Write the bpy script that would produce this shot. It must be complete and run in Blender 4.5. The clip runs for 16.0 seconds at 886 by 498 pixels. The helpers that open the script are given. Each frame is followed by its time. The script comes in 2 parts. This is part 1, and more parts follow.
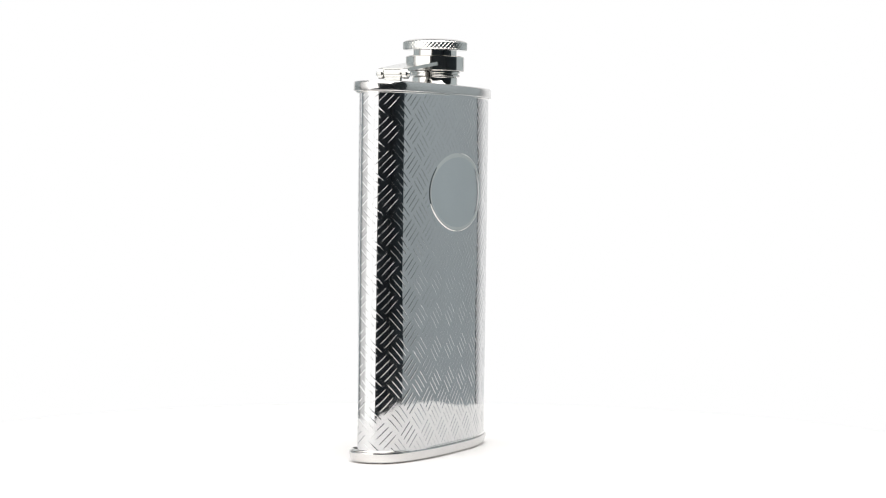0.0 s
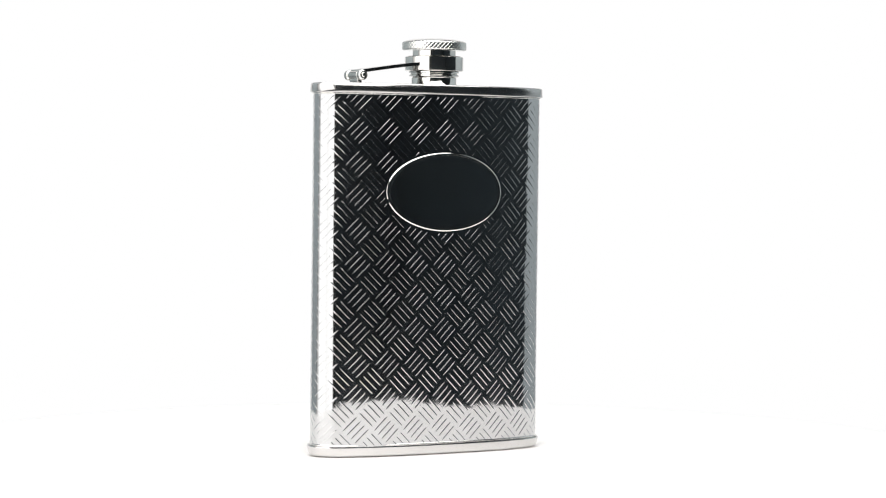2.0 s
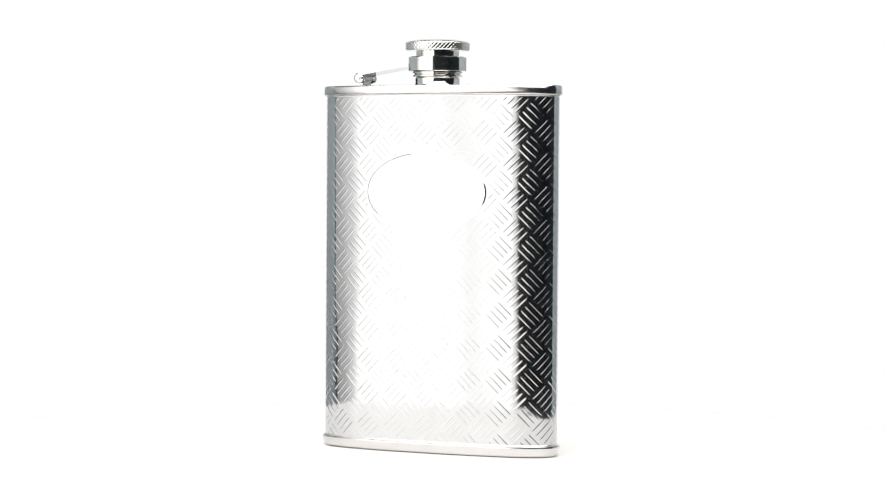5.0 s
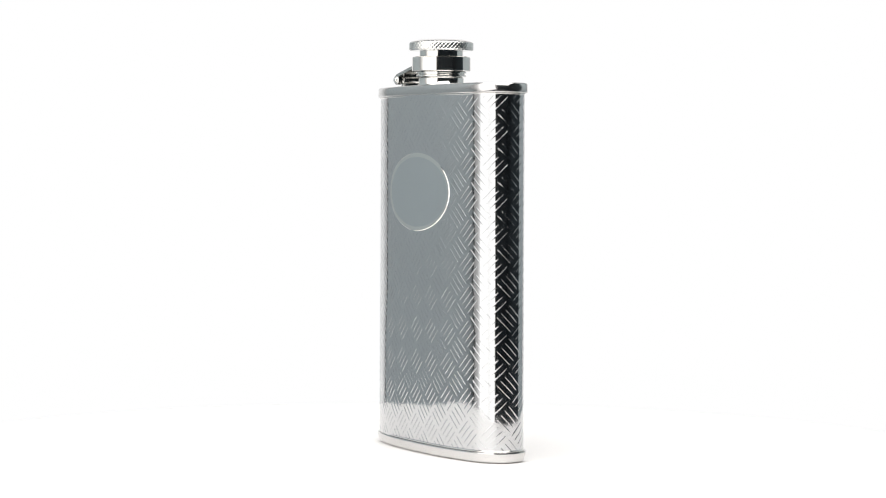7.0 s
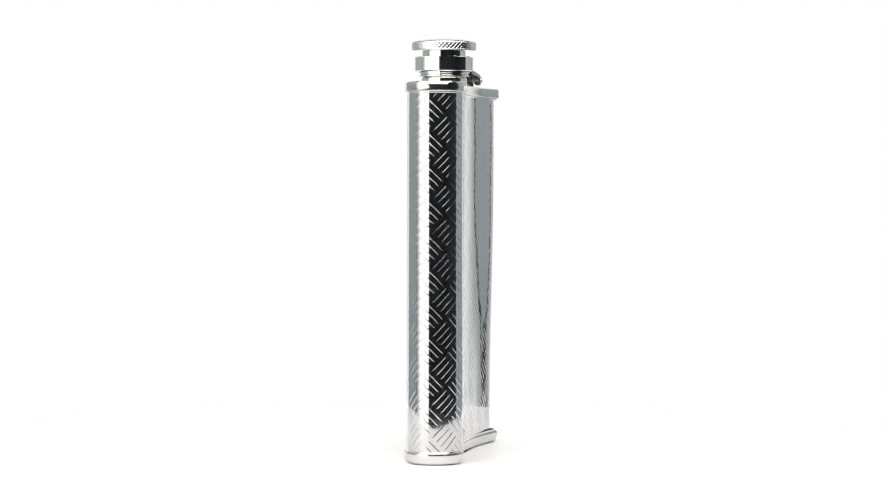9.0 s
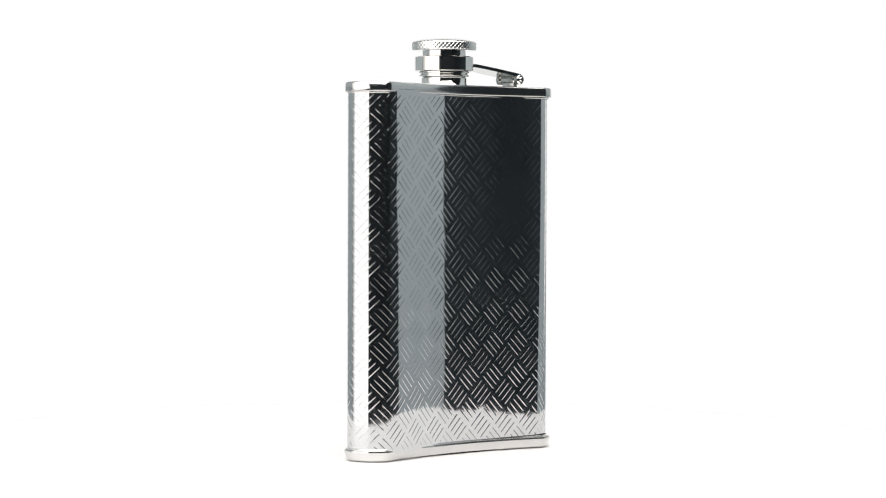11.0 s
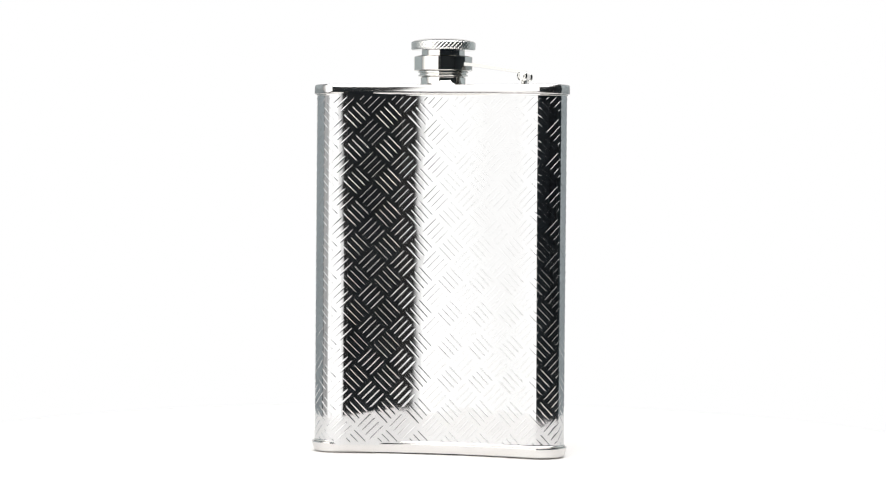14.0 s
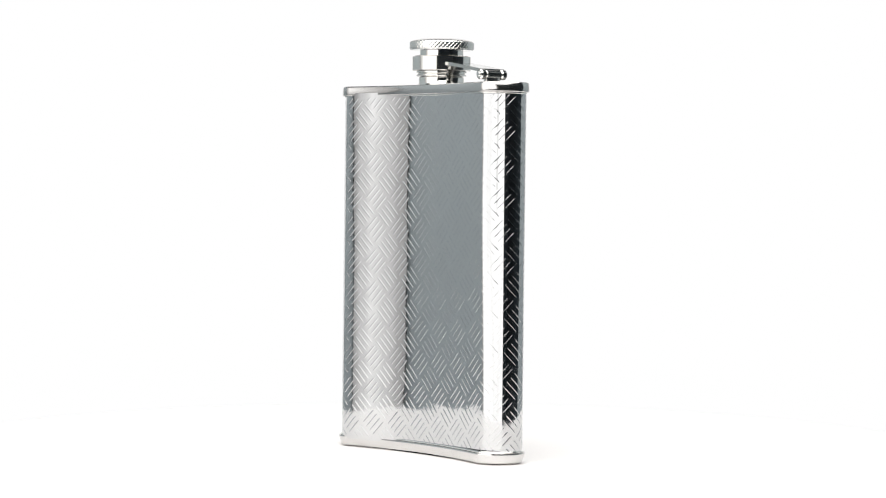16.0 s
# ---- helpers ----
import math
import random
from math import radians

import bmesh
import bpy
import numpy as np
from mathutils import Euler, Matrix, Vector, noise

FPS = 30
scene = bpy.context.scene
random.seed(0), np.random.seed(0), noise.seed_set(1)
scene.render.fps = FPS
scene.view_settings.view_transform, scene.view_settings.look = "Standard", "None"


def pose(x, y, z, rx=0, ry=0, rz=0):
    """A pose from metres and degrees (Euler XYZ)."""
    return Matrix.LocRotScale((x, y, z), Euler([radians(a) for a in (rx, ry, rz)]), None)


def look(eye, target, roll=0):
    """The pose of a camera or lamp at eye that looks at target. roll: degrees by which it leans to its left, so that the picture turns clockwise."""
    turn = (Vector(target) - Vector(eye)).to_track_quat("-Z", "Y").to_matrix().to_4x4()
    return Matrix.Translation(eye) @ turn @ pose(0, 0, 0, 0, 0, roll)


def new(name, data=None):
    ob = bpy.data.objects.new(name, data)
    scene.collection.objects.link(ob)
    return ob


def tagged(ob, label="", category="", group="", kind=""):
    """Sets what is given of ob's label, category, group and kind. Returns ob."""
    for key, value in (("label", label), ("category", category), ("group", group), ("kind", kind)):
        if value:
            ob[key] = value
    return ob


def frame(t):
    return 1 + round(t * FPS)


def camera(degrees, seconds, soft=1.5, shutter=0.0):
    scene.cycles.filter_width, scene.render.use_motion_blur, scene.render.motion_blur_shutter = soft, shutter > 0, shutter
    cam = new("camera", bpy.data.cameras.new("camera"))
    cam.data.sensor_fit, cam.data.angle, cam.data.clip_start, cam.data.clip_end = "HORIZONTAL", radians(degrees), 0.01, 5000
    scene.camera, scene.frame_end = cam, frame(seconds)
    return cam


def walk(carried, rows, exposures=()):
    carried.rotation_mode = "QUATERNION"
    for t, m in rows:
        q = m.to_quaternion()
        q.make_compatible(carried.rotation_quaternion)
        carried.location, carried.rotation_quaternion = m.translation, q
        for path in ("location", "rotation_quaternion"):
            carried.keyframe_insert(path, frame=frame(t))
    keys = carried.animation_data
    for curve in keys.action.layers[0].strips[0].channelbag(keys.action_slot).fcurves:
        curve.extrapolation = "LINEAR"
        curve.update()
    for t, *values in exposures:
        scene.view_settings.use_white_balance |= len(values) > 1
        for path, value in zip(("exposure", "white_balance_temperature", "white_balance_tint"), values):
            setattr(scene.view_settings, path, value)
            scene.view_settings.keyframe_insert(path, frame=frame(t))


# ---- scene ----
# ---------------------------------------------------------------- camera
EYE = (0.0, -0.9355, 0.10199)
AIM = (0.0017, 0.0, 0.10199 - 0.9355 * math.tan(radians(1.6243)))
cam = camera(19.926, 16.0, soft=1.15)
walk(cam, [(0.0, look(EYE, AIM, 0.4843)), (16.0, look(EYE, AIM, 0.4843))], [(0.0, 0.0), (16.0, 0.0)])

# ---------------------------------------------------------------- light levels of the studio lamps and the glowing backdrop
world = bpy.data.worlds.new("studio_dark")
world.use_nodes = True
world.node_tree.nodes["Background"].inputs[0].default_value = (0.01, 0.011, 0.012, 1)
world.node_tree.nodes["Background"].inputs[1].default_value = 0.2
scene.world = world
GLOW_BACKDROP = 1.0
GLOW_SIDE = 2.1
GLOW_TOP = 3.2
SOFTBOX_ROLL = 9.0


# ---------------------------------------------------------------- materials
def material(name, colour, rough, metal=0.0):
    m = bpy.data.materials.new(name)
    m.use_nodes = True
    b = m.node_tree.nodes["Principled BSDF"]
    b.inputs["Base Color"].default_value = (*colour, 1)
    b.inputs["Roughness"].default_value = rough
    b.inputs["Metallic"].default_value = metal
    return m, m.node_tree, b


def grain(tree, size, detail=4.0, squash=(1, 1, 1)):
    """Noise in the object's own metres; size is the grain's width."""
    co = tree.nodes.new("ShaderNodeTexCoord")
    mp = tree.nodes.new("ShaderNodeMapping")
    mp.inputs["Scale"].default_value = squash
    nz = tree.nodes.new("ShaderNodeTexNoise")
    nz.inputs["Scale"].default_value = 1.0 / size
    nz.inputs["Detail"].default_value = detail
    tree.links.new(co.outputs["Object"], mp.inputs[0])
    tree.links.new(mp.outputs[0], nz.inputs["Vector"])
    return nz.outputs[0]


def span(tree, source, lo, hi, frm=0.3, to=0.7):
    r = tree.nodes.new("ShaderNodeMapRange")
    r.inputs[1].default_value, r.inputs[2].default_value = frm, to
    r.inputs[3].default_value, r.inputs[4].default_value = lo, hi
    tree.links.new(source, r.inputs[0])
    return r.outputs[0]


def relief(tree, bsdf, layers):
    """Bump layers: (height source, distance in metres, strength)."""
    last = None
    for source, dist, strength in layers:
        bp = tree.nodes.new("ShaderNodeBump")
        bp.inputs["Distance"].default_value = dist
        bp.inputs["Strength"].default_value = strength
        tree.links.new(source, bp.inputs["Height"])
        if last:
            tree.links.new(last, bp.inputs["Normal"])
        last = bp.outputs[0]
    tree.links.new(last, bsdf.inputs["Normal"])


def steel(name, colour, rough_lo, rough_hi, wave=0.0, streak=0.0, wave_size=0.03, scratch=0.035):
    m, t, b = material(name, colour, rough_lo, 1.0)
    smear = grain(t, 0.022, 3.0)
    t.links.new(span(t, smear, rough_lo, rough_hi), b.inputs["Roughness"])
    layers = []
    if wave:
        layers.append((grain(t, wave_size, 1.0), wave, 1.0))
        layers.append((grain(t, 0.007, 1.0), wave * 0.12, 1.0))
    if streak:
        layers.append((grain(t, 0.0006, 2.0, (0.03, 0.03, 1)), streak, 1.0))
    layers.append((grain(t, 0.0004, 2.0), 0.000003, 0.5))
    relief(t, b, layers)
    # fine handling scratches spread a small share of the gloss widely
    haze = t.nodes.new("ShaderNodeBsdfPrincipled")
    haze.inputs["Base Color"].default_value = (*colour, 1)
    haze.inputs["Metallic"].default_value = 1.0
    haze.inputs["Roughness"].default_value = 0.32
    mix = t.nodes.new("ShaderNodeMixShader")
    t.links.new(span(t, grain(t, 0.03, 5.0), scratch * 0.5, scratch * 1.5), mix.inputs[0])
    t.links.new(b.outputs[0], mix.inputs[1])
    t.links.new(haze.outputs[0], mix.inputs[2])
    t.links.new(mix.outputs[0], t.nodes["Material Output"].inputs[0])
    return m


STEEL_BODY = steel("polished_steel_sheet", (0.612, 0.615, 0.620), 0.025, 0.06, wave=0.00028)
STEEL_RIDGE = steel("polished_steel_ridges", (0.612, 0.615, 0.620), 0.06, 0.11, scratch=0.07)
STEEL_PLATE = steel("mirror_steel_plate", (0.66, 0.68, 0.685), 0.07, 0.12, wave=0.00008, scratch=0.035)
STEEL_RIM = steel("brushed_steel_rim", (0.67, 0.66, 0.65), 0.11, 0.19, streak=0.000012, scratch=0.08)
STEEL_CAP = steel("polished_steel_cap", (0.80, 0.79, 0.765), 0.04, 0.09)
STEEL_HINGE = steel("worn_steel_hinge", (0.62, 0.615, 0.59), 0.06, 0.14, streak=0.00001)


def matt(name, colour, size, depth, vary=0.1, rough=0.8):
    m, t, b = material(name, colour, rough)
    mix = t.nodes.new("ShaderNodeMix")
    mix.data_type = "RGBA"
    mix.inputs[6].default_value = (*[c * (1 - vary) for c in colour], 1)
    mix.inputs[7].default_value = (*[min(1, c * (1 + vary)) for c in colour], 1)
    t.links.new(grain(t, size * 8), mix.inputs[0])
    t.links.new(mix.outputs[2], b.inputs["Base Color"])
    relief(t, b, [(grain(t, size), depth, 0.4)])
    return m


WHITE_TOP = matt("white_acrylic_top", (0.875, 0.847, 0.825), 0.002, 0.00002, 0.01, 0.45)
BLACK_METAL = matt("black_powder_coat", (0.02, 0.02, 0.021), 0.001, 0.00005, 0.2, 0.5)
DARK_WALL = matt("charcoal_wall_paint", (0.078, 0.101, 0.117), 0.01, 0.0005, 0.2, 0.9)
DARK_FLOOR = matt("charcoal_carpet", (0.07, 0.077, 0.082), 0.004, 0.002, 0.3, 0.95)
GREY_BOARD = matt("grey_foam_board", (0.47, 0.52, 0.535), 0.01, 0.0002, 0.03, 0.9)


def glow(name, strength, colour=(1, 1, 1)):
    m = bpy.data.materials.new(name)
    m.use_nodes = True
    t = m.node_tree
    t.nodes.clear()
    e = t.nodes.new("ShaderNodeEmission")
    o = t.nodes.new("ShaderNodeOutputMaterial")
    e.inputs[0].default_value = (*colour, 1)
    e.inputs[1].default_value = strength
    t.links.new(e.outputs[0], o.inputs[0])
    return m


def falloff(m, width, stops, strength):
    """Uneven brightness painted into a glowing surface, from one side to the other."""
    t = m.node_tree
    co = t.nodes.new("ShaderNodeTexCoord")
    sep = t.nodes.new("ShaderNodeSeparateXYZ")
    at = t.nodes.new("ShaderNodeMapRange")
    at.inputs[1].default_value, at.inputs[2].default_value = -width / 2, width / 2
    ramp = t.nodes.new("ShaderNodeValToRGB")
    ramp.color_ramp.interpolation = "EASE"
    for k, (p, v) in enumerate(stops):
        e = ramp.color_ramp.elements[k] if k < 2 else ramp.color_ramp.elements.new(p)
        e.position, e.color = p, (v, v, v, 1)
    mul = t.nodes.new("ShaderNodeMath")
    mul.operation = "MULTIPLY"
    mul.inputs[1].default_value = strength
    t.links.new(co.outputs["Object"], sep.inputs[0])
    t.links.new(sep.outputs[0], at.inputs[0])
    t.links.new(at.outputs[0], ramp.inputs[0])
    t.links.new(ramp.outputs[0], mul.inputs[0])
    t.links.new(mul.outputs[0], t.nodes["Emission"].inputs[1])


# The backdrop glows in place of lamplight on it; dimmer ends are painted in.
LIT_BACKDROP = glow("glowing_white_backdrop", GLOW_BACKDROP)
falloff(LIT_BACKDROP, 1.18, ((0.0, 0.45), (1.0, 0.45), (0.16, 1.0), (0.84, 1.0)), GLOW_BACKDROP)
LIT_SIDE = glow("softbox_diffuser_cloth", GLOW_SIDE, (1, 0.99, 0.975))
falloff(LIT_SIDE, 1.1, ((0.0, 0.22), (1.0, 0.01), (0.08, 0.29), (0.17, 0.44), (0.28, 0.86), (0.5, 0.86), (0.61, 0.75), (0.71, 0.82), (0.83, 0.98), (0.87, 0.60), (0.905, 0.01)), GLOW_SIDE)
LIT_TOP = glow("overhead_diffuser_cloth", GLOW_TOP)


# ---------------------------------------------------------------- mesh helpers
def part(name, bm, mat, parent=None, label="", smooth=True):
    me = bpy.data.meshes.new(name)
    bmesh.ops.recalc_face_normals(bm, faces=bm.faces)
    bm.to_mesh(me)
    bm.free()
    me.materials.append(mat)
    if smooth:
        me.shade_smooth()
    ob = new(name, me)
    ob.parent = parent
    if label:
        tagged(ob, label)
    return ob


def sharp(ob, degrees=40):
    """Keep hard edges hard on a smooth-shaded mesh."""
    ob.data.set_sharp_from_angle(angle=radians(degrees))
    return ob


def box_bm(lo, hi, bevel=0.0, bm=None):
    bm = bm or bmesh.new()
    r = bmesh.ops.create_cube(bm, size=1)
    size = [b - a for a, b in zip(lo, hi)]
    mid = [(a + b) / 2 for a, b in zip(lo, hi)]
    bmesh.ops.scale(bm, vec=size, verts=r["verts"])
    bmesh.ops.translate(bm, vec=mid, verts=r["verts"])
    if bevel:
        es = list({e for v in r["verts"] for e in v.link_edges})
        bmesh.ops.bevel(bm, geom=es, offset=bevel, segments=2, affect="EDGES", profile=0.5)
    return bm


def lathe_bm(profile, n=96, cx=0.0, cy=0.0):
    """Turn a profile of (radius, z) about an upright axis; ends on the axis are closed."""
    bm = bmesh.new()
    rings = []
    for r, z in profile:
        if r < 1e-6:
            rings.append([bm.verts.new((cx, cy, z))])
        else:
            rings.append([bm.verts.new((cx + r * math.cos(2 * math.pi * k / n), cy + r * math.sin(2 * math.pi * k / n), z)) for k in range(n)])
    for a, b in zip(rings, rings[1:]):
        for k in range(n):
            j = (k + 1) % n
            if len(a) == 1:
                bm.faces.new((a[0], b[k], b[j]))
            elif len(b) == 1:
                bm.faces.new((a[k], a[j], b[0]))
            else:
                bm.faces.new((a[k], a[j], b[j], b[k]))
    return bm


# ---------------------------------------------------------------- the room
FLOOR_Z = -0.90


def room():
    lo, hi, top = -1.8, 1.8, 1.7
    for name, a, b, mat in (
            ("floor", (lo, lo, FLOOR_Z - 0.1), (hi, hi, FLOOR_Z), DARK_FLOOR),
            ("ceiling", (lo, lo, top), (hi, hi, top + 0.1), DARK_WALL),
            ("wall_north", (lo, hi, FLOOR_Z), (hi, hi + 0.1, top), DARK_WALL),
            ("wall_south", (lo, lo - 0.1, FLOOR_Z), (hi, lo, top), DARK_WALL),
            ("wall_east", (hi, lo, FLOOR_Z), (hi + 0.1, hi, top), DARK_WALL),
            ("wall_west", (lo - 0.1, lo, FLOOR_Z), (lo, hi, top), DARK_WALL)):
        ob = part(name, box_bm(a, b), mat, smooth=False)
        tagged(ob, "plain charcoal studio " + name.split("_")[0], name.split("_")[0], kind="structure")
    ob = part("backdrop", box_bm((-0.59, 0.90, FLOOR_Z), (0.59, 0.92, 1.0)), LIT_BACKDROP, smooth=False)
    tagged(ob, "seamless blown-out white studio backdrop, glowing by itself", "backdrop", kind="structure")


def board(points, z0, z1, label):
    """Unseen foam board added for grey reflections, on the floor between two plan points."""
    (x0, y0), (x1, y1) = points
    d = Vector((x1 - x0, y1 - y0, 0))
    thing = tagged(new("reflector_board"), label, "reflector board", "side boards")
    thing.matrix_basis = Matrix.Translation(((x0 + x1) / 2, (y0 + y1) / 2, FLOOR_Z)) @ Matrix.Rotation(math.atan2(d.y, d.x), 4, "Z")
    h = d.length / 2
    part("panel", box_bm((-h, -0.005, 0.03), (h, 0.005, z1 - FLOOR_Z), 0.001), GREY_BOARD, thing, smooth=False)
    for sx in (-1, 1):
        part("foot", box_bm((sx * h * 0.8 - 0.02, -0.12, 0), (sx * h * 0.8 + 0.02, 0.12, 0.03), 0.004), BLACK_METAL, thing, smooth=False)


def softbox(name, m, w, h, lit, label, stand):
    """A softbox whose cloth faces its own -z, with a frame and a stand or hanger."""
    thing = tagged(new(name), label, "softbox")
    thing.matrix_basis = m
    part("diffuser", box_bm((-w / 2, -h / 2, -0.004), (w / 2, h / 2, 0.0)), lit, thing, "glowing white diffuser cloth", smooth=False)
    bm = bmesh.new()
    k = 0.22
    a = [bm.verts.new((sx * w / 2, sy * h / 2, 0.002)) for sx, sy in ((-1, -1), (1, -1), (1, 1), (-1, 1))]
    b = [bm.verts.new((sx * 0.09, sy * 0.09, k)) for sx, sy in ((-1, -1), (1, -1), (1, 1), (-1, 1))]
    for i in range(4):
        bm.faces.new((a[i], a[(i + 1) % 4], b[(i + 1) % 4], b[i]))
    bm.faces.new(b)
    part("hood", bm, BLACK_METAL, thing, "black tapered cloth hood", smooth=False)
    for sx in (-1, 1):
        part("edge_trim", box_bm((sx * w / 2 - 0.006, -h / 2 - 0.006, -0.006), (sx * w / 2 + 0.006, h / 2 + 0.006, 0.004), 0.002), BLACK_METAL, thing, smooth=False)
    bm = lathe_bm([(0, k), (0.06, k), (0.06, k + 0.2), (0, k + 0.2)], 24)
    part("lamp_head", bm, BLACK_METAL, thing)
    part("stand_pole", stand, BLACK_METAL, thing)
    return thing


def upright_pole(m, z_low):
    """A pole straight down (or up) in the world from behind the lamp, in the lamp's own space."""
    bm = bmesh.new()
    inv = m.inverted()
    top = m @ Vector((0, 0, 0.38))
    r = bmesh.ops.create_cone(bm, cap_ends=True, segments=16, radius1=0.014, radius2=0.014, depth=abs(top.z - z_low))
    bmesh.ops.translate(bm, vec=(top.x, top.y, (top.z + z_low) / 2), verts=r["verts"])
    r = bmesh.ops.create_cone(bm, cap_ends=True, segments=24, radius1=0.16, radius2=0.15, depth=0.02)
    bmesh.ops.translate(bm, vec=(top.x, top.y, z_low + (0.01 if z_low < 0 else -0.01)), verts=r["verts"])
    bmesh.ops.transform(bm, matrix=inv, verts=bm.verts)
    return bm


def lights():
    m = look((-0.536, -0.401, 0.25), (0.089, 0.104, 0.25), SOFTBOX_ROLL)
    softbox("softbox", m, 1.1, 0.95, LIT_SIDE, "large black softbox with glowing white cloth on a stand", upright_pole(m, FLOOR_Z))
    m = look((0.0, -0.26, 0.74), (0, 0.09, 0.06))
    softbox("overhead_softbox", m, 1.3, 1.30, LIT_TOP, "square black softbox hanging above the turntable", upright_pole(m, 1.7))


# ---------------------------------------------------------------- turntable and stand
TABLE_R = 0.200


def turntable():
    thing = tagged(new("turntable"), "round white turntable carrying the steel flask", "turntable")
    part("disc", lathe_bm([(0, -0.012), (TABLE_R - 0.002, -0.012), (TABLE_R, -0.010), (TABLE_R, -0.0004), (TABLE_R - 0.0004, 0.0), (0.05, 0.0), (0, 0.0)], 128), WHITE_TOP, thing)
    part("base", lathe_bm([(0, -0.06), (0.10, -0.06), (0.105, -0.055), (0.105, -0.0125), (0, -0.0125)], 64), BLACK_METAL, thing, "black round motor base")
    sharp(thing.children[0]), sharp(thing.children[1])
    return thing


def pedestal():
    thing = tagged(new("pedestal_stand"), "slim black metal stand under the turntable", "stand")
    thing.location = (0, 0, FLOOR_Z)
    top = -0.06 - FLOOR_Z
    sharp(part("column", lathe_bm([(0, 0.02), (0.03, 0.02), (0.03, top - 0.02), (0, top - 0.02)], 32), BLACK_METAL, thing))
    sharp(part("top_plate", lathe_bm([(0, top - 0.02), (0.11, top - 0.02), (0.11, top), (0, top)], 48), BLACK_METAL, thing))
    sharp(part("foot_plate", lathe_bm([(0, 0), (0.17, 0), (0.16, 0.02), (0, 0.02)], 48), BLACK_METAL, thing))


# ---------------------------------------------------------------- the flask
HALF = 0.0475
DEPTH = 0.02025
CORNER_FRONT = 0.0085
CORNER_BACK = 0.0085
SAG_FRONT = 0.00723
SAG_BACK = 0.0077
BOW_FRONT = 2.793
BOW_BACK = 2.0
END_TURN = 0.2708
BULGE = 0.0006
Z_LIP = 0.13236


def plan(inset=0.0, step=0.0012, arc=12, swell=0.0):
    """The kidney-shaped plan of the flask, from the middle of its front face, towards +x and round."""
    h, t = HALF - inset, DEPTH / 2 - inset
    q = []
    for sx, sy, start in ((1, -1, -90), (1, 1, 0), (-1, 1, 90), (-1, -1, 180)):
        r = (CORNER_FRONT if sy < 0 else CORNER_BACK) - inset * 0.8
        for k in range(arc + 1):
            a = radians(start + 90 * k / arc)
            q.append((sx * (h - r) + r * math.cos(a), sy * (t - r) + r * math.sin(a)))
    q = [(0.0, -t)] + q + [(0.0, -t)]
    out = []
    for (ax, ay), (bx, by) in zip(q, q[1:]):
        n = max(1, int(math.hypot(bx - ax, by - ay) / step))
        out += [(ax + (bx - ax) * i / n, ay + (by - ay) * i / n) for i in range(n)]
    pts = []
    for x, y in out:
        side = min(1.0, max(0.0, (abs(x) - HALF * 0.8) / (HALF * 0.2)))
        x2 = x - math.copysign(BULGE * side * (y / (DEPTH / 2)) ** 2, x)
        end = min(1.0, max(0.0, (abs(x2) - HALF * 0.75) / (HALF * 0.2)))
        x2 -= end * y * math.tan(END_TURN) * math.copysign(1.0, x2)
        front = (DEPTH / 2 - y) / DEPTH
        u = abs(x2 / HALF)
        y2 = y + front * SAG_FRONT * u ** BOW_FRONT + (1 - front) * SAG_BACK * u ** BOW_BACK - 0.4 * SAG_FRONT
        if swell and abs(x2) < 0.044:
            y2 -= swell * math.sin(math.pi * x2 / 0.044) ** 2
        pts.append((x2, y2))
    return pts


def normals_of(pts):
    n = len(pts)
    res = []
    for i in range(n):
        ax, ay = pts[i - 1]
        bx, by = pts[(i + 1) % n]
        dx, dy = bx - ax, by - ay
        l = math.hypot(dx, dy) or 1
        res.append((dy / l, -dx / l))
    return res


def sweep_bm(profile, close=False):
    """Carry a profile of (outward offset, z) round the plan; close fills the first and last loops."""
    pts = plan()
    nor = normals_of(pts)
    bm = bmesh.new()
    rings = [[bm.verts.new((x + nx * d, y + ny * d, z)) for (x, y), (nx, ny) in zip(pts, nor)] for d, z in profile]
    n = len(pts)
    for a, b in zip(rings, rings[1:]):
        for k in range(n):
            j = (k + 1) % n
            bm.faces.new((a[k], a[j], b[j], b[k]))
    if close:
        bm.faces.new(rings[0])
        bm.faces.new(rings[-1])
    return bm


def ease(v):
    v = np.clip(v, 0.0, 1.0)
    return v * v * (3 - 2 * v)


def pressed_back(points):
    """The back sheet is pressed into a hollow that is steepest halfway to the ends and flattens towards them."""
    us = np.linspace(0, 1, 401)
    slope = np.tan(np.radians(np.interp(us, (0, 0.15, 0.3, 0.45, 0.55, 0.65, 0.72, 0.80, 0.86, 1), (0, 3.8, 7.2, 9.4, 10, 8.3, 6.2, 3.0, 0, 0))))
    rise = np.concatenate(([0], np.cumsum((slope[1:] + slope[:-1]) / 2) * HALF / 400))
    extra = rise - SAG_BACK * us ** BOW_BACK
    extra = np.where(us > 0.86, np.interp(0.86, us, extra), extra)
    res = []
    for (x, y), (nx, ny) in zip(points, normals_of(points)):
        deep = 1.3 if x > 0 else 1.0
        u = abs(x) / HALF
        more = np.interp(u, us, extra) + (deep - 1) * np.interp(min(u, 0.7), us, rise)
        res.append((x, y + float(more * ease((ny - 0.3) / 0.5))))
    return res


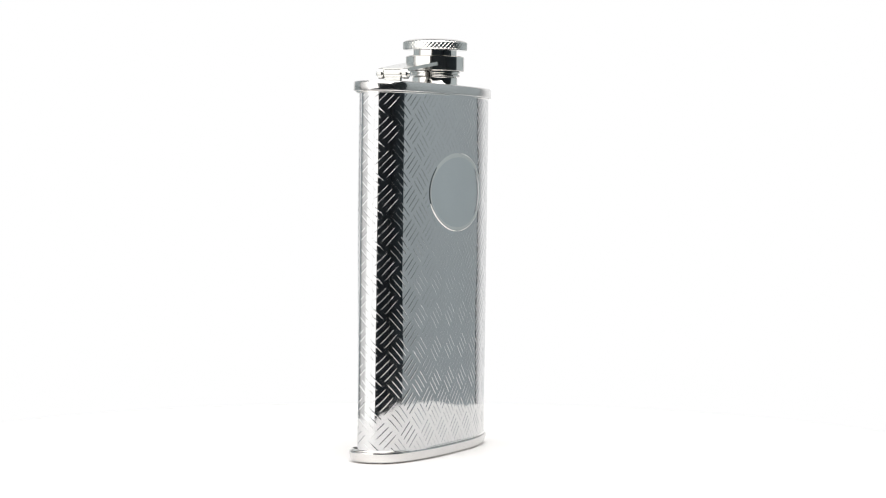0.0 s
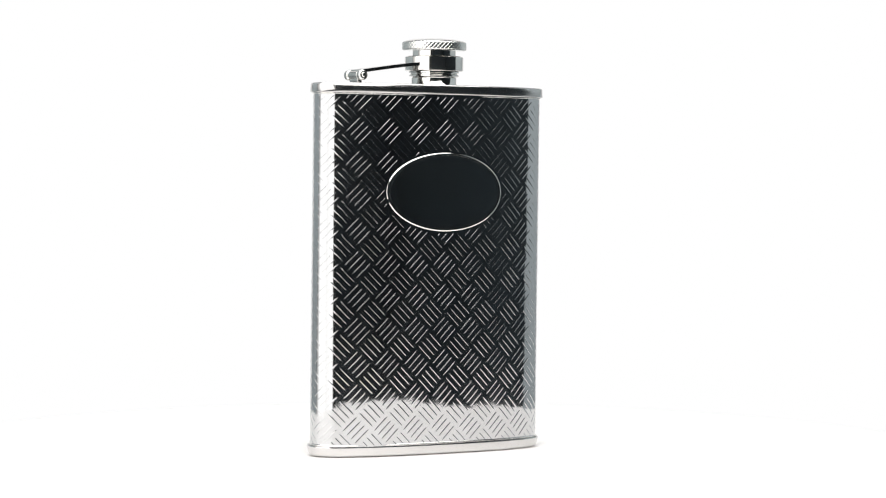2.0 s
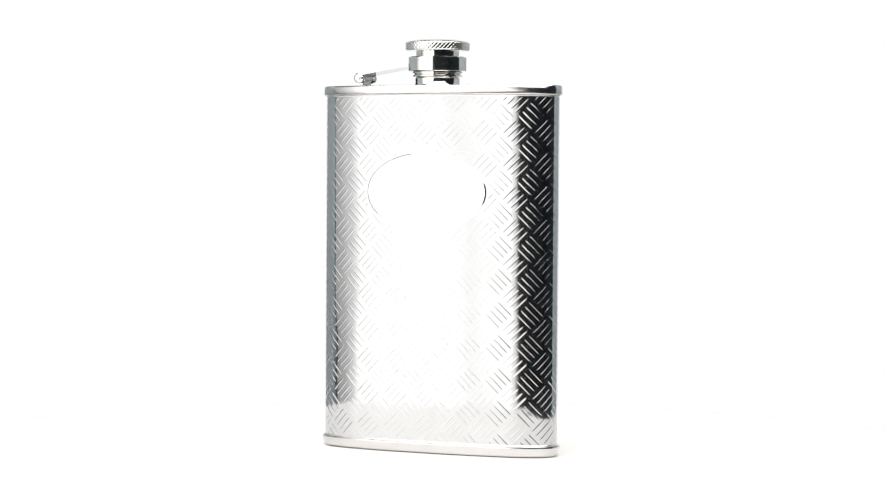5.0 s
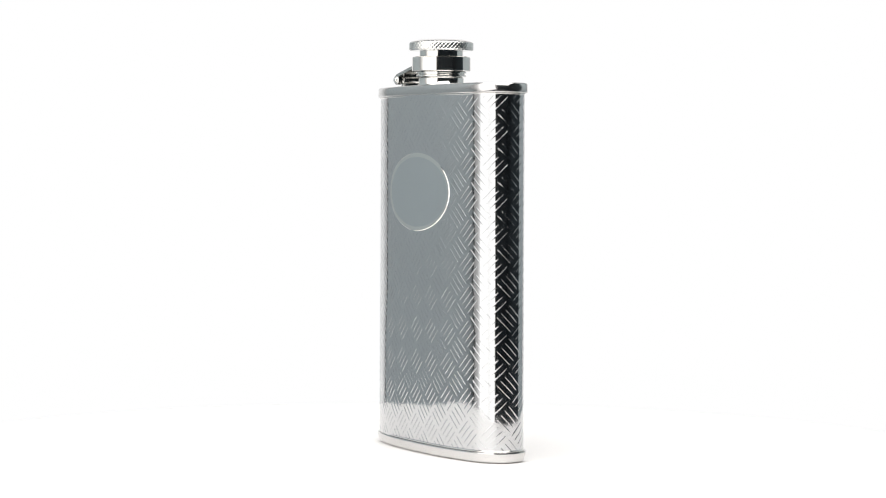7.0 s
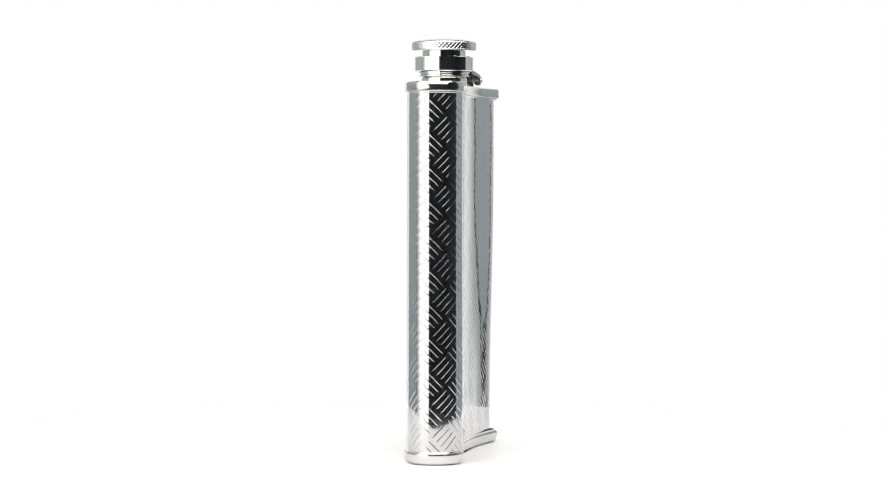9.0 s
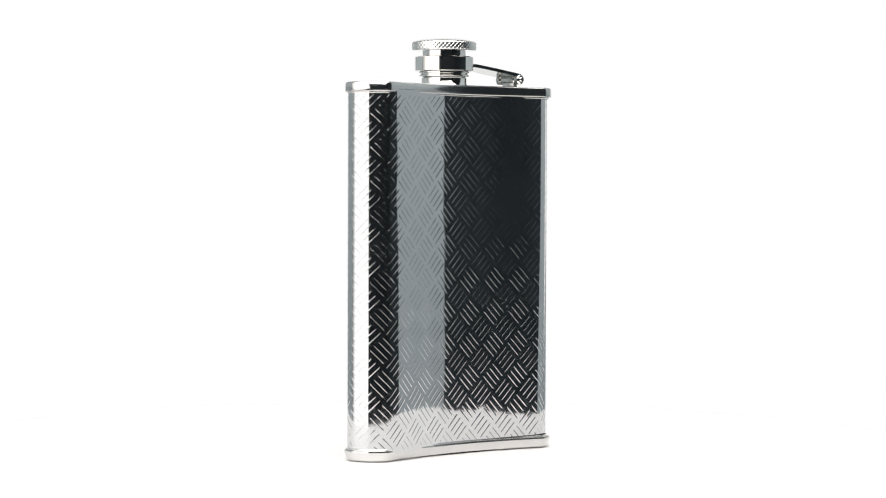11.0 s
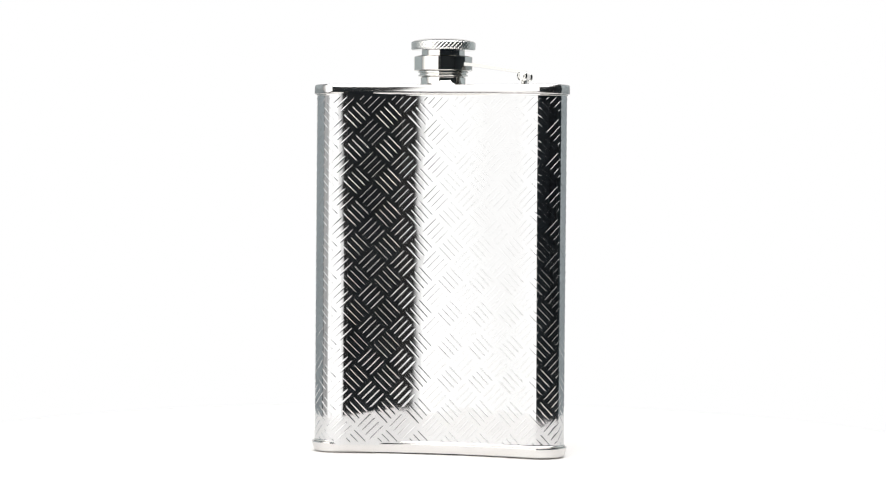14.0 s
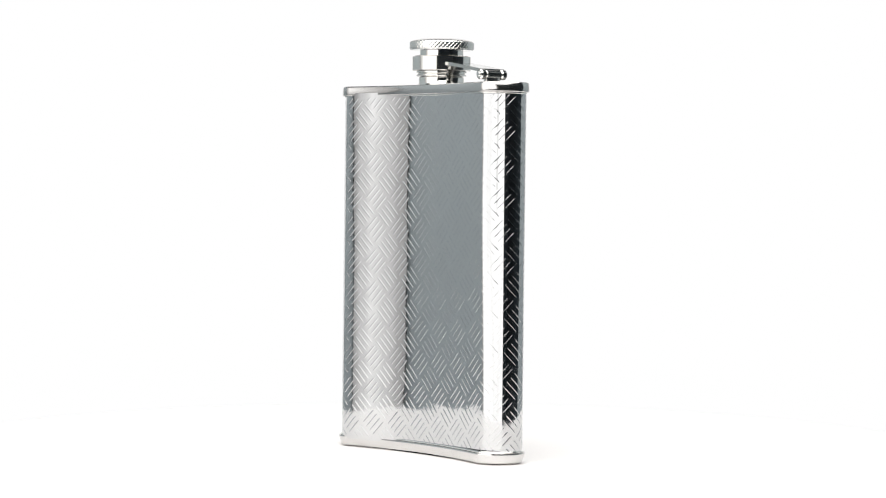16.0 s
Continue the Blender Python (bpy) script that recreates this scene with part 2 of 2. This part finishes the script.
def dents(x, z, ny):
    """Outward swellings of the thin sheet, on the back and on the front."""
    u = -x / HALF
    back = -0.0013 * ease((u - 0.16) / 0.56) * (1 - ease((u - 0.80) / 0.2))
    back = back + 0.0003 * ease((-0.25 - u) / 0.4) * (1 - ease((-u - 0.7) / 0.25))
    back = back * ease((0.100 - z) / 0.085) * ease((ny - 0.3) / 0.5)
    front = 0.0006 * np.exp(-((x - 0.002) / 0.012) ** 2) * ease((z - 0.103) / 0.02)
    front = front + 0.0004 * np.exp(-((x + 0.030) / 0.011) ** 2) * ease((0.075 - z) / 0.04)
    return back - front * ease((-ny - 0.3) / 0.5)


INSET = 0.0010
SKIN = pressed_back(plan(INSET, 0.0006, 16, 0.0001))
SKIN_N = normals_of(SKIN)
RUN = [0.0]
for (ax, ay), (bx, by) in zip(SKIN, SKIN[1:] + SKIN[:1]):
    RUN.append(RUN[-1] + math.hypot(bx - ax, by - ay))
AROUND = RUN[-1]
_run = np.array(RUN)
_px = np.array([p[0] for p in SKIN] + [SKIN[0][0]])
_py = np.array([p[1] for p in SKIN] + [SKIN[0][1]])
_nx = np.array([p[0] for p in SKIN_N] + [SKIN_N[0][0]])
_ny = np.array([p[1] for p in SKIN_N] + [SKIN_N[0][1]])


def on_skin(u, z, lift):
    """A point on the flask's skin, u metres round from the front's middle, z high, lifted outwards."""
    u = u % AROUND
    nx, ny = np.interp(u, _run, _nx), np.interp(u, _run, _ny)
    x, y = np.interp(u, _run, _px), np.interp(u, _run, _py)
    return (x + nx * lift, y + dents(x, z, ny) + ny * lift, z)


OVAL_Z, OVAL_A, OVAL_B = 0.0966, 0.0240, 0.0141


def in_oval(u, z, grow=0.0):
    u = (u + AROUND / 2) % AROUND - AROUND / 2
    return (u / (OVAL_A + grow)) ** 2 + ((z - OVAL_Z) / (OVAL_B + grow)) ** 2 < 1


def skin_ridges(parent):
    """Tread pattern: groups of four slanted ridges, turned by a right angle from group to group."""
    cols, cell_z = 18, 0.01206
    cell_u = AROUND / cols
    z_low, z_high = 0.0040, Z_LIP - 0.0008
    bell = [(-4.8, -0.05), (-2.4, 0.04), (-1.1, 0.10), (-0.75, 0.42), (-0.45, 0.9), (0.0, 1.0), (0.45, 0.9), (0.75, 0.42), (1.1, 0.10), (2.4, 0.04), (4.8, -0.05)]
    verts, faces = [], []
    rise, half_w, half_l, gap = 0.000043, 0.00014, 0.0036, 0.0021
    for i in range(cols * 2):
        for j in range(-1, 25):
            if (i + j) % 2:
                continue
            lean = 1 if i % 2 == 0 else -1
            cu, cz = i * cell_u / 2, 0.1184 - 0.01206 * 9.5 + j * cell_z / 2 + cell_z / 2
            for k in range(4):
                o = (k - 1.5) * gap
                # along (1, lean), across (1, -lean)
                high = rise * (0.82 if AROUND * 0.28 < cu % AROUND < AROUND * 0.72 else 1.0)
                mu, mz = cu + o * 0.7071, cz - lean * o * 0.7071
                runs, cur = [], []
                for s in range(23):
                    d = half_l * (s / 11 - 1)
                    u, z = mu + d * 0.7071, mz + lean * d * 0.7071
                    if z_low < z < z_high and not in_oval(u, z, 0.0010):
                        cur.append(d)
                    else:
                        if cur:
                            runs.append(cur)
                        cur = []
                if cur:
                    runs.append(cur)
                for run in runs:
                    a, b = run[0], run[-1]
                    if b - a < 0.0012:
                        continue
                    base = len(verts)
                    steps = [0.0, 0.03, 0.08, 0.16, 0.245, 0.33, 0.415, 0.5, 0.585, 0.67, 0.755, 0.84, 0.92, 0.97, 1.0]
                    fade = [0.0, 0.55, 0.88] + [1.0] * 9 + [0.88, 0.55, 0.0]
                    for f, w in zip(steps, fade):
                        d = a + (b - a) * f
                        for c, hgt in bell:
                            e = c * half_w * (0.35 + 0.65 * w)
                            u = mu + (d + e) * 0.7071
                            z = mz + lean * (d - e) * 0.7071
                            verts.append((u, z, high * (hgt * w - 0.12 * (1 - w))))
                    m = len(bell)
                    for r in range(len(steps) - 1):
                        for c in range(m - 1):
                            q = base + r * m + c
                            faces.append((q, q + 1, q + m + 1, q + m) if lean > 0 else (q, q + m, q + m + 1, q + 1))
    me = bpy.data.meshes.new("tread_embossing")
    spots = np.array(verts)
    me.from_pydata(np.stack(on_skin(spots[:, 0], spots[:, 1], spots[:, 2]), axis=1).tolist(), [], faces)
    me.materials.append(STEEL_RIDGE)
    me.shade_smooth()
    ob = new("tread_embossing", me)
    ob.parent = parent
    tagged(ob, "raised diamond-tread ridges in the steel", kind="stuff")


def oval_plate(parent):
    """Smooth oval field for engraving with a rolled border."""
    bm = bmesh.new()
    n = 96
    prof = [(0.0005, -0.00010), (0.0002, 0.00010), (0.0, 0.00022), (-0.0002, 0.00026), (-0.0004, 0.00022), (-0.0007, 0.00013), (-0.0012, 0.00006)]
    rings = []
    for g, lift in prof:
        rings.append([bm.verts.new(on_skin((OVAL_A + g) * math.cos(2 * math.pi * k / n), OVAL_Z + (OVAL_B + g) * math.sin(2 * math.pi * k / n), lift)) for k in range(n)])
    for a, b in zip(rings, rings[1:]):
        for k in range(n):
            j = (k + 1) % n
            bm.faces.new((a[k], a[j], b[j], b[k]))
    plate = bmesh.new()
    rings = []
    for f in (1.0, 0.985, 0.95, 0.9, 0.8, 0.7, 0.6, 0.5, 0.4, 0.3, 0.2, 0.1):
        lift = 0.00005 + 0.00010 * min(1, (1 - f) / 0.1)
        rings.append([plate.verts.new(on_skin((OVAL_A - 0.0011) * f * math.cos(2 * math.pi * k / n), OVAL_Z + (OVAL_B - 0.0011) * f * math.sin(2 * math.pi * k / n), lift)) for k in range(n)])
    for a, b in zip(rings, rings[1:]):
        for k in range(n):
            j = (k + 1) % n
            plate.faces.new((a[k], a[j], b[j], b[k]))
    plate.faces.new(rings[-1])
    ob = part("engraving_plate", plate, STEEL_PLATE, parent, "smooth mirror-polished blank oval plate")
    part("plate_border", bm, STEEL_CAP, ob, "bright rolled oval border")


def knurled_disc():
    """Domed cap top whose edge carries crossing diagonal ridges."""
    R, z0, z1 = 0.01188, 0.1488, 0.1524
    n, rows, turns = 528, 13, 48
    bm = bmesh.new()
    rings = [[bm.verts.new((0, 0, z0))]]
    for r in (0.0085, R - 0.0009, R - 0.0003):
        rings.append([bm.verts.new((r * math.cos(2 * math.pi * k / n), r * math.sin(2 * math.pi * k / n), z0)) for k in range(n)])
    for i in range(rows):
        f = i / (rows - 1)
        z = z0 + 0.0002 + (z1 - z0 - 0.0007) * f
        ring = []
        for k in range(n):
            a = k / n * turns
            one = abs((a - f * 1.9) % 1 - 0.5) * 2
            two = abs((a + f * 1.9) % 1 - 0.5) * 2 - 0.06
            cut = max(0.0, (max(one, two) - 0.62) / 0.38)
            r = R - 0.00021 * cut - (0.00025 if i in (0, rows - 1) else 0)
            ring.append(bm.verts.new((r * math.cos(2 * math.pi * k / n), r * math.sin(2 * math.pi * k / n), z)))
        rings.append(ring)
    for r, z in ((R - 0.0007, z1 - 0.0002), (R - 0.0015, z1 + 0.0001), (0.008, z1 + 0.0006), (0.004, z1 + 0.0008)):
        rings.append([bm.verts.new((r * math.cos(2 * math.pi * k / n), r * math.sin(2 * math.pi * k / n), z)) for k in range(n)])
    rings.append([bm.verts.new((0, 0, z1 + 0.0009))])
    for a, b in zip(rings, rings[1:]):
        for k in range(n):
            j = (k + 1) % n
            if len(a) == 1:
                bm.faces.new((a[0], b[k], b[j]))
            elif len(b) == 1:
                bm.faces.new((a[k], a[j], b[0]))
            else:
                bm.faces.new((a[k], a[j], b[j], b[k]))
    return bm


def barrel_bm(y0, y1, r, cx, cz, eased=0.0003):
    bm = lathe_bm([(0, y0), (r - eased, y0), (r, y0 + eased), (r, y1 - eased), (r - eased, y1), (0, y1)], 32)
    bmesh.ops.rotate(bm, cent=(0, 0, 0), matrix=Matrix.Rotation(radians(-90), 3, "X"), verts=bm.verts)
    bmesh.ops.translate(bm, vec=(cx, 0, cz), verts=bm.verts)
    return bm


CAP_Y = -0.0021


def flask():
    thing = tagged(new("hip_flask"), "polished stainless steel hip flask with tread embossing and screw cap", "flask")
    # body skin
    bm = bmesh.new()
    zs = [0.0030 + (Z_LIP + 0.001 - 0.0030) * k / 44 for k in range(45)]
    xs, ys, ns = _px[:-1], _py[:-1], _ny[:-1]
    rings = [[bm.verts.new(v) for v in zip(xs, ys + dents(xs, z, ns), [z] * len(xs))] for z in zs]
    n = len(SKIN)
    for a, b in zip(rings, rings[1:]):
        for k in range(n):
            j = (k + 1) % n
            bm.faces.new((a[k], a[j], b[j], b[k]))
    body = part("body", bm, STEEL_BODY, thing, "curved mirror-bright steel body")
    skin_ridges(body)
    oval_plate(body)
    # rims
    rim = [(-0.0016, Z_LIP), (-0.0003, Z_LIP), (0.0, Z_LIP + 0.0003), (-0.0001, Z_LIP + 0.0031), (-0.0003, Z_LIP + 0.00345), (-0.0007, Z_LIP + 0.0036), (-0.0014, Z_LIP + 0.0036), (-0.004, Z_LIP + 0.0037)]
    sharp(part("top_rim", sweep_bm(rim, True), STEEL_RIM, thing, "brushed steel shoulder rim"), 60)
    bead = [(-0.0012, Z_LIP - 0.0006), (-0.0008, Z_LIP - 0.0005), (-0.0007, Z_LIP - 0.0003), (-0.0008, Z_LIP), (-0.0012, Z_LIP + 0.0001)]
    part("top_bead", sweep_bm(bead), STEEL_CAP, thing)
    base = [(-0.006, 0.0), (-0.0048, 0.0), (-0.0048, 0.00035), (-0.0010, 0.00037), (-0.0009, 0.0005), (-0.00045, 0.0020), (-0.00005, 0.0034), (-0.0002, 0.0039), (-0.0016, 0.0039)]
    sharp(part("base_rim", sweep_bm(base, True), STEEL_RIM, thing, "smooth steel base rim"), 60)
    bead = [(-0.0016, 0.0038), (-0.0007, 0.0039), (-0.0006, 0.0043), (-0.0008, 0.0046), (-0.0014, 0.0047)]
    part("base_bead", sweep_bm(bead), STEEL_CAP, thing)
    # spout and cap, turned about one axis
    top = Z_LIP + 0.0036
    sharp(part("spout", lathe_bm([(0.0088, top - 0.0002), (0.0086, top + 0.0003), (0.0084, top + 0.0007), (0.0084, 0.1386), (0.0081, 0.1389), (0.006, 0.1389)], 96, 0, CAP_Y), STEEL_CAP, thing, "round polished spout"))
    sharp(part("thread_ring", lathe_bm([(0.006, 0.1390), (0.0088, 0.1390), (0.0093, 0.1393), (0.0093, 0.1397), (0.0088, 0.1400), (0.0088, 0.1403), (0.0094, 0.1405), (0.0094, 0.1409), (0.009, 0.1411), (0.006, 0.1411)], 96, 0, CAP_Y), STEEL_CAP, thing, "ribbed ring below the collar"))
    cap = part("cap", lathe_bm([(0.006, 0.1411), (0.0105, 0.1411), (0.0109, 0.1414), (0.0109, 0.1463), (0.0106, 0.1466), (0.0081, 0.1467), (0.0081, 0.1487), (0.005, 0.1487)], 96, 0, CAP_Y), STEEL_CAP, thing, "polished screw cap with a broad collar")
    sharp(cap)
    bm = knurled_disc()
    bmesh.ops.translate(bm, vec=(0, CAP_Y, 0), verts=bm.verts)
    sharp(part("knurled_disc", bm, STEEL_CAP, cap, "domed disc with a knurled edge"), 50)
    # hinge
    hx, hy, hz = -0.0314, CAP_Y + 0.0026, 0.1390
    arm = bmesh.new()
    y0, y1 = CAP_Y - 0.0058, CAP_Y + 0.0058
    th = 0.0012
    path = [(-0.0085, 0.1436), (-0.0120, 0.1433), (-0.0200, 0.1422), (-0.0290, 0.1408), (-0.0316, 0.1404)]
    rows = []
    for k, (x, z) in enumerate(path):
        dy = (hy - CAP_Y) * (x + 0.0085) / (hx + 0.0085)
        rows.append([arm.verts.new(v) for v in ((x, y0 + dy, z - th / 2), (x, y1 + dy, z - th / 2), (x, y1 + dy, z + th / 2), (x, y0 + dy, z + th / 2))])
    for a, b in zip(rows, rows[1:]):
        for k in range(4):
            j = (k + 1) % 4
            arm.faces.new((a[k], a[j], b[j], b[k]))
    arm.faces.new(rows[0])
    arm.faces.new(rows[-1])
    es = [e for e in arm.edges if e.calc_face_angle(0) > 1.0]
    bmesh.ops.bevel(arm, geom=es, offset=0.00012, segments=1, affect="EDGES")
    sharp(part("hinge_arm", arm, STEEL_HINGE, thing, "flat steel retaining arm"), 25)
    hinge = part("hinge_barrel", barrel_bm(hy - 0.0034, hy + 0.0034, 0.0016, hx, hz), STEEL_HINGE, thing, "turned steel hinge barrel")
    sharp(hinge)
    for s in (-1, 1):
        a, b = sorted((hy + s * 0.0036, hy + s * 0.0061))
        sharp(part("knuckle", barrel_bm(a, b, 0.0019, hx, hz, 0.0005), STEEL_HINGE, hinge))
        a, b = sorted((hy + s * 0.0033, hy + s * 0.0066))
        sharp(part("pin_end", barrel_bm(a, b, 0.0009, hx, hz, 0.0002), STEEL_CAP, hinge))
    part("hinge_foot", box_bm((hx - 0.0009, hy - 0.0032, top - 0.0001), (hx + 0.0009, hy + 0.0032, hz - 0.0006), 0.0003), STEEL_HINGE, hinge)
    return thing


room()
# two boards out of view, added so the steel mirrors grey at its sides
board(((0.86, 0.06), (0.61, 0.89)), 0, 1.0, "unseen pale grey foam board added for reflections at the set's side")
board(((-0.925, -0.02), (-0.615, 0.89)), 0, 1.0, "unseen pale grey foam board added for reflections at the set's side")
lights()
pedestal()
TURNTABLE = turntable()
FLASK = flask()


# ---------------------------------------------------------------- what turns
# seconds, degrees of turn, sideways drift in millimetres
TURN = ((0.0, 66.87, -0.13), (1.0, 48.37, -0.23), (2.0, 29.93, -0.27), (3.0, 11.53, -0.25), (4.0, -6.97, -0.20), (5.0, -25.59, -0.12), (6.0, -44.21, -0.04), (7.0, -62.83, 0.03), (8.0, -81.53, 0.33), (9.0, -100.43, -0.02), (10.0, -118.95, -0.22), (11.0, -137.47, -0.42), (12.0, -155.92, -0.41), (13.0, -174.31, -0.18), (14.0, -193.11, 0.07), (15.0, -211.74, 0.33), (16.0, -230.20, 0.63))


def motions():
    lean = pose(-0.00163, 0.00421, 0.00008, 0.332, 0.063, 0)
    rows, disc = [], []
    for t, deg, drift in TURN:
        turn = pose(drift * 0.001, 0, 0, 0, 0, deg)
        rows.append((t, turn @ lean))
        disc.append((t, pose(0, 0, 0, 0, 0, deg)))
    walk(FLASK, rows)
    walk(TURNTABLE, disc)


motions()
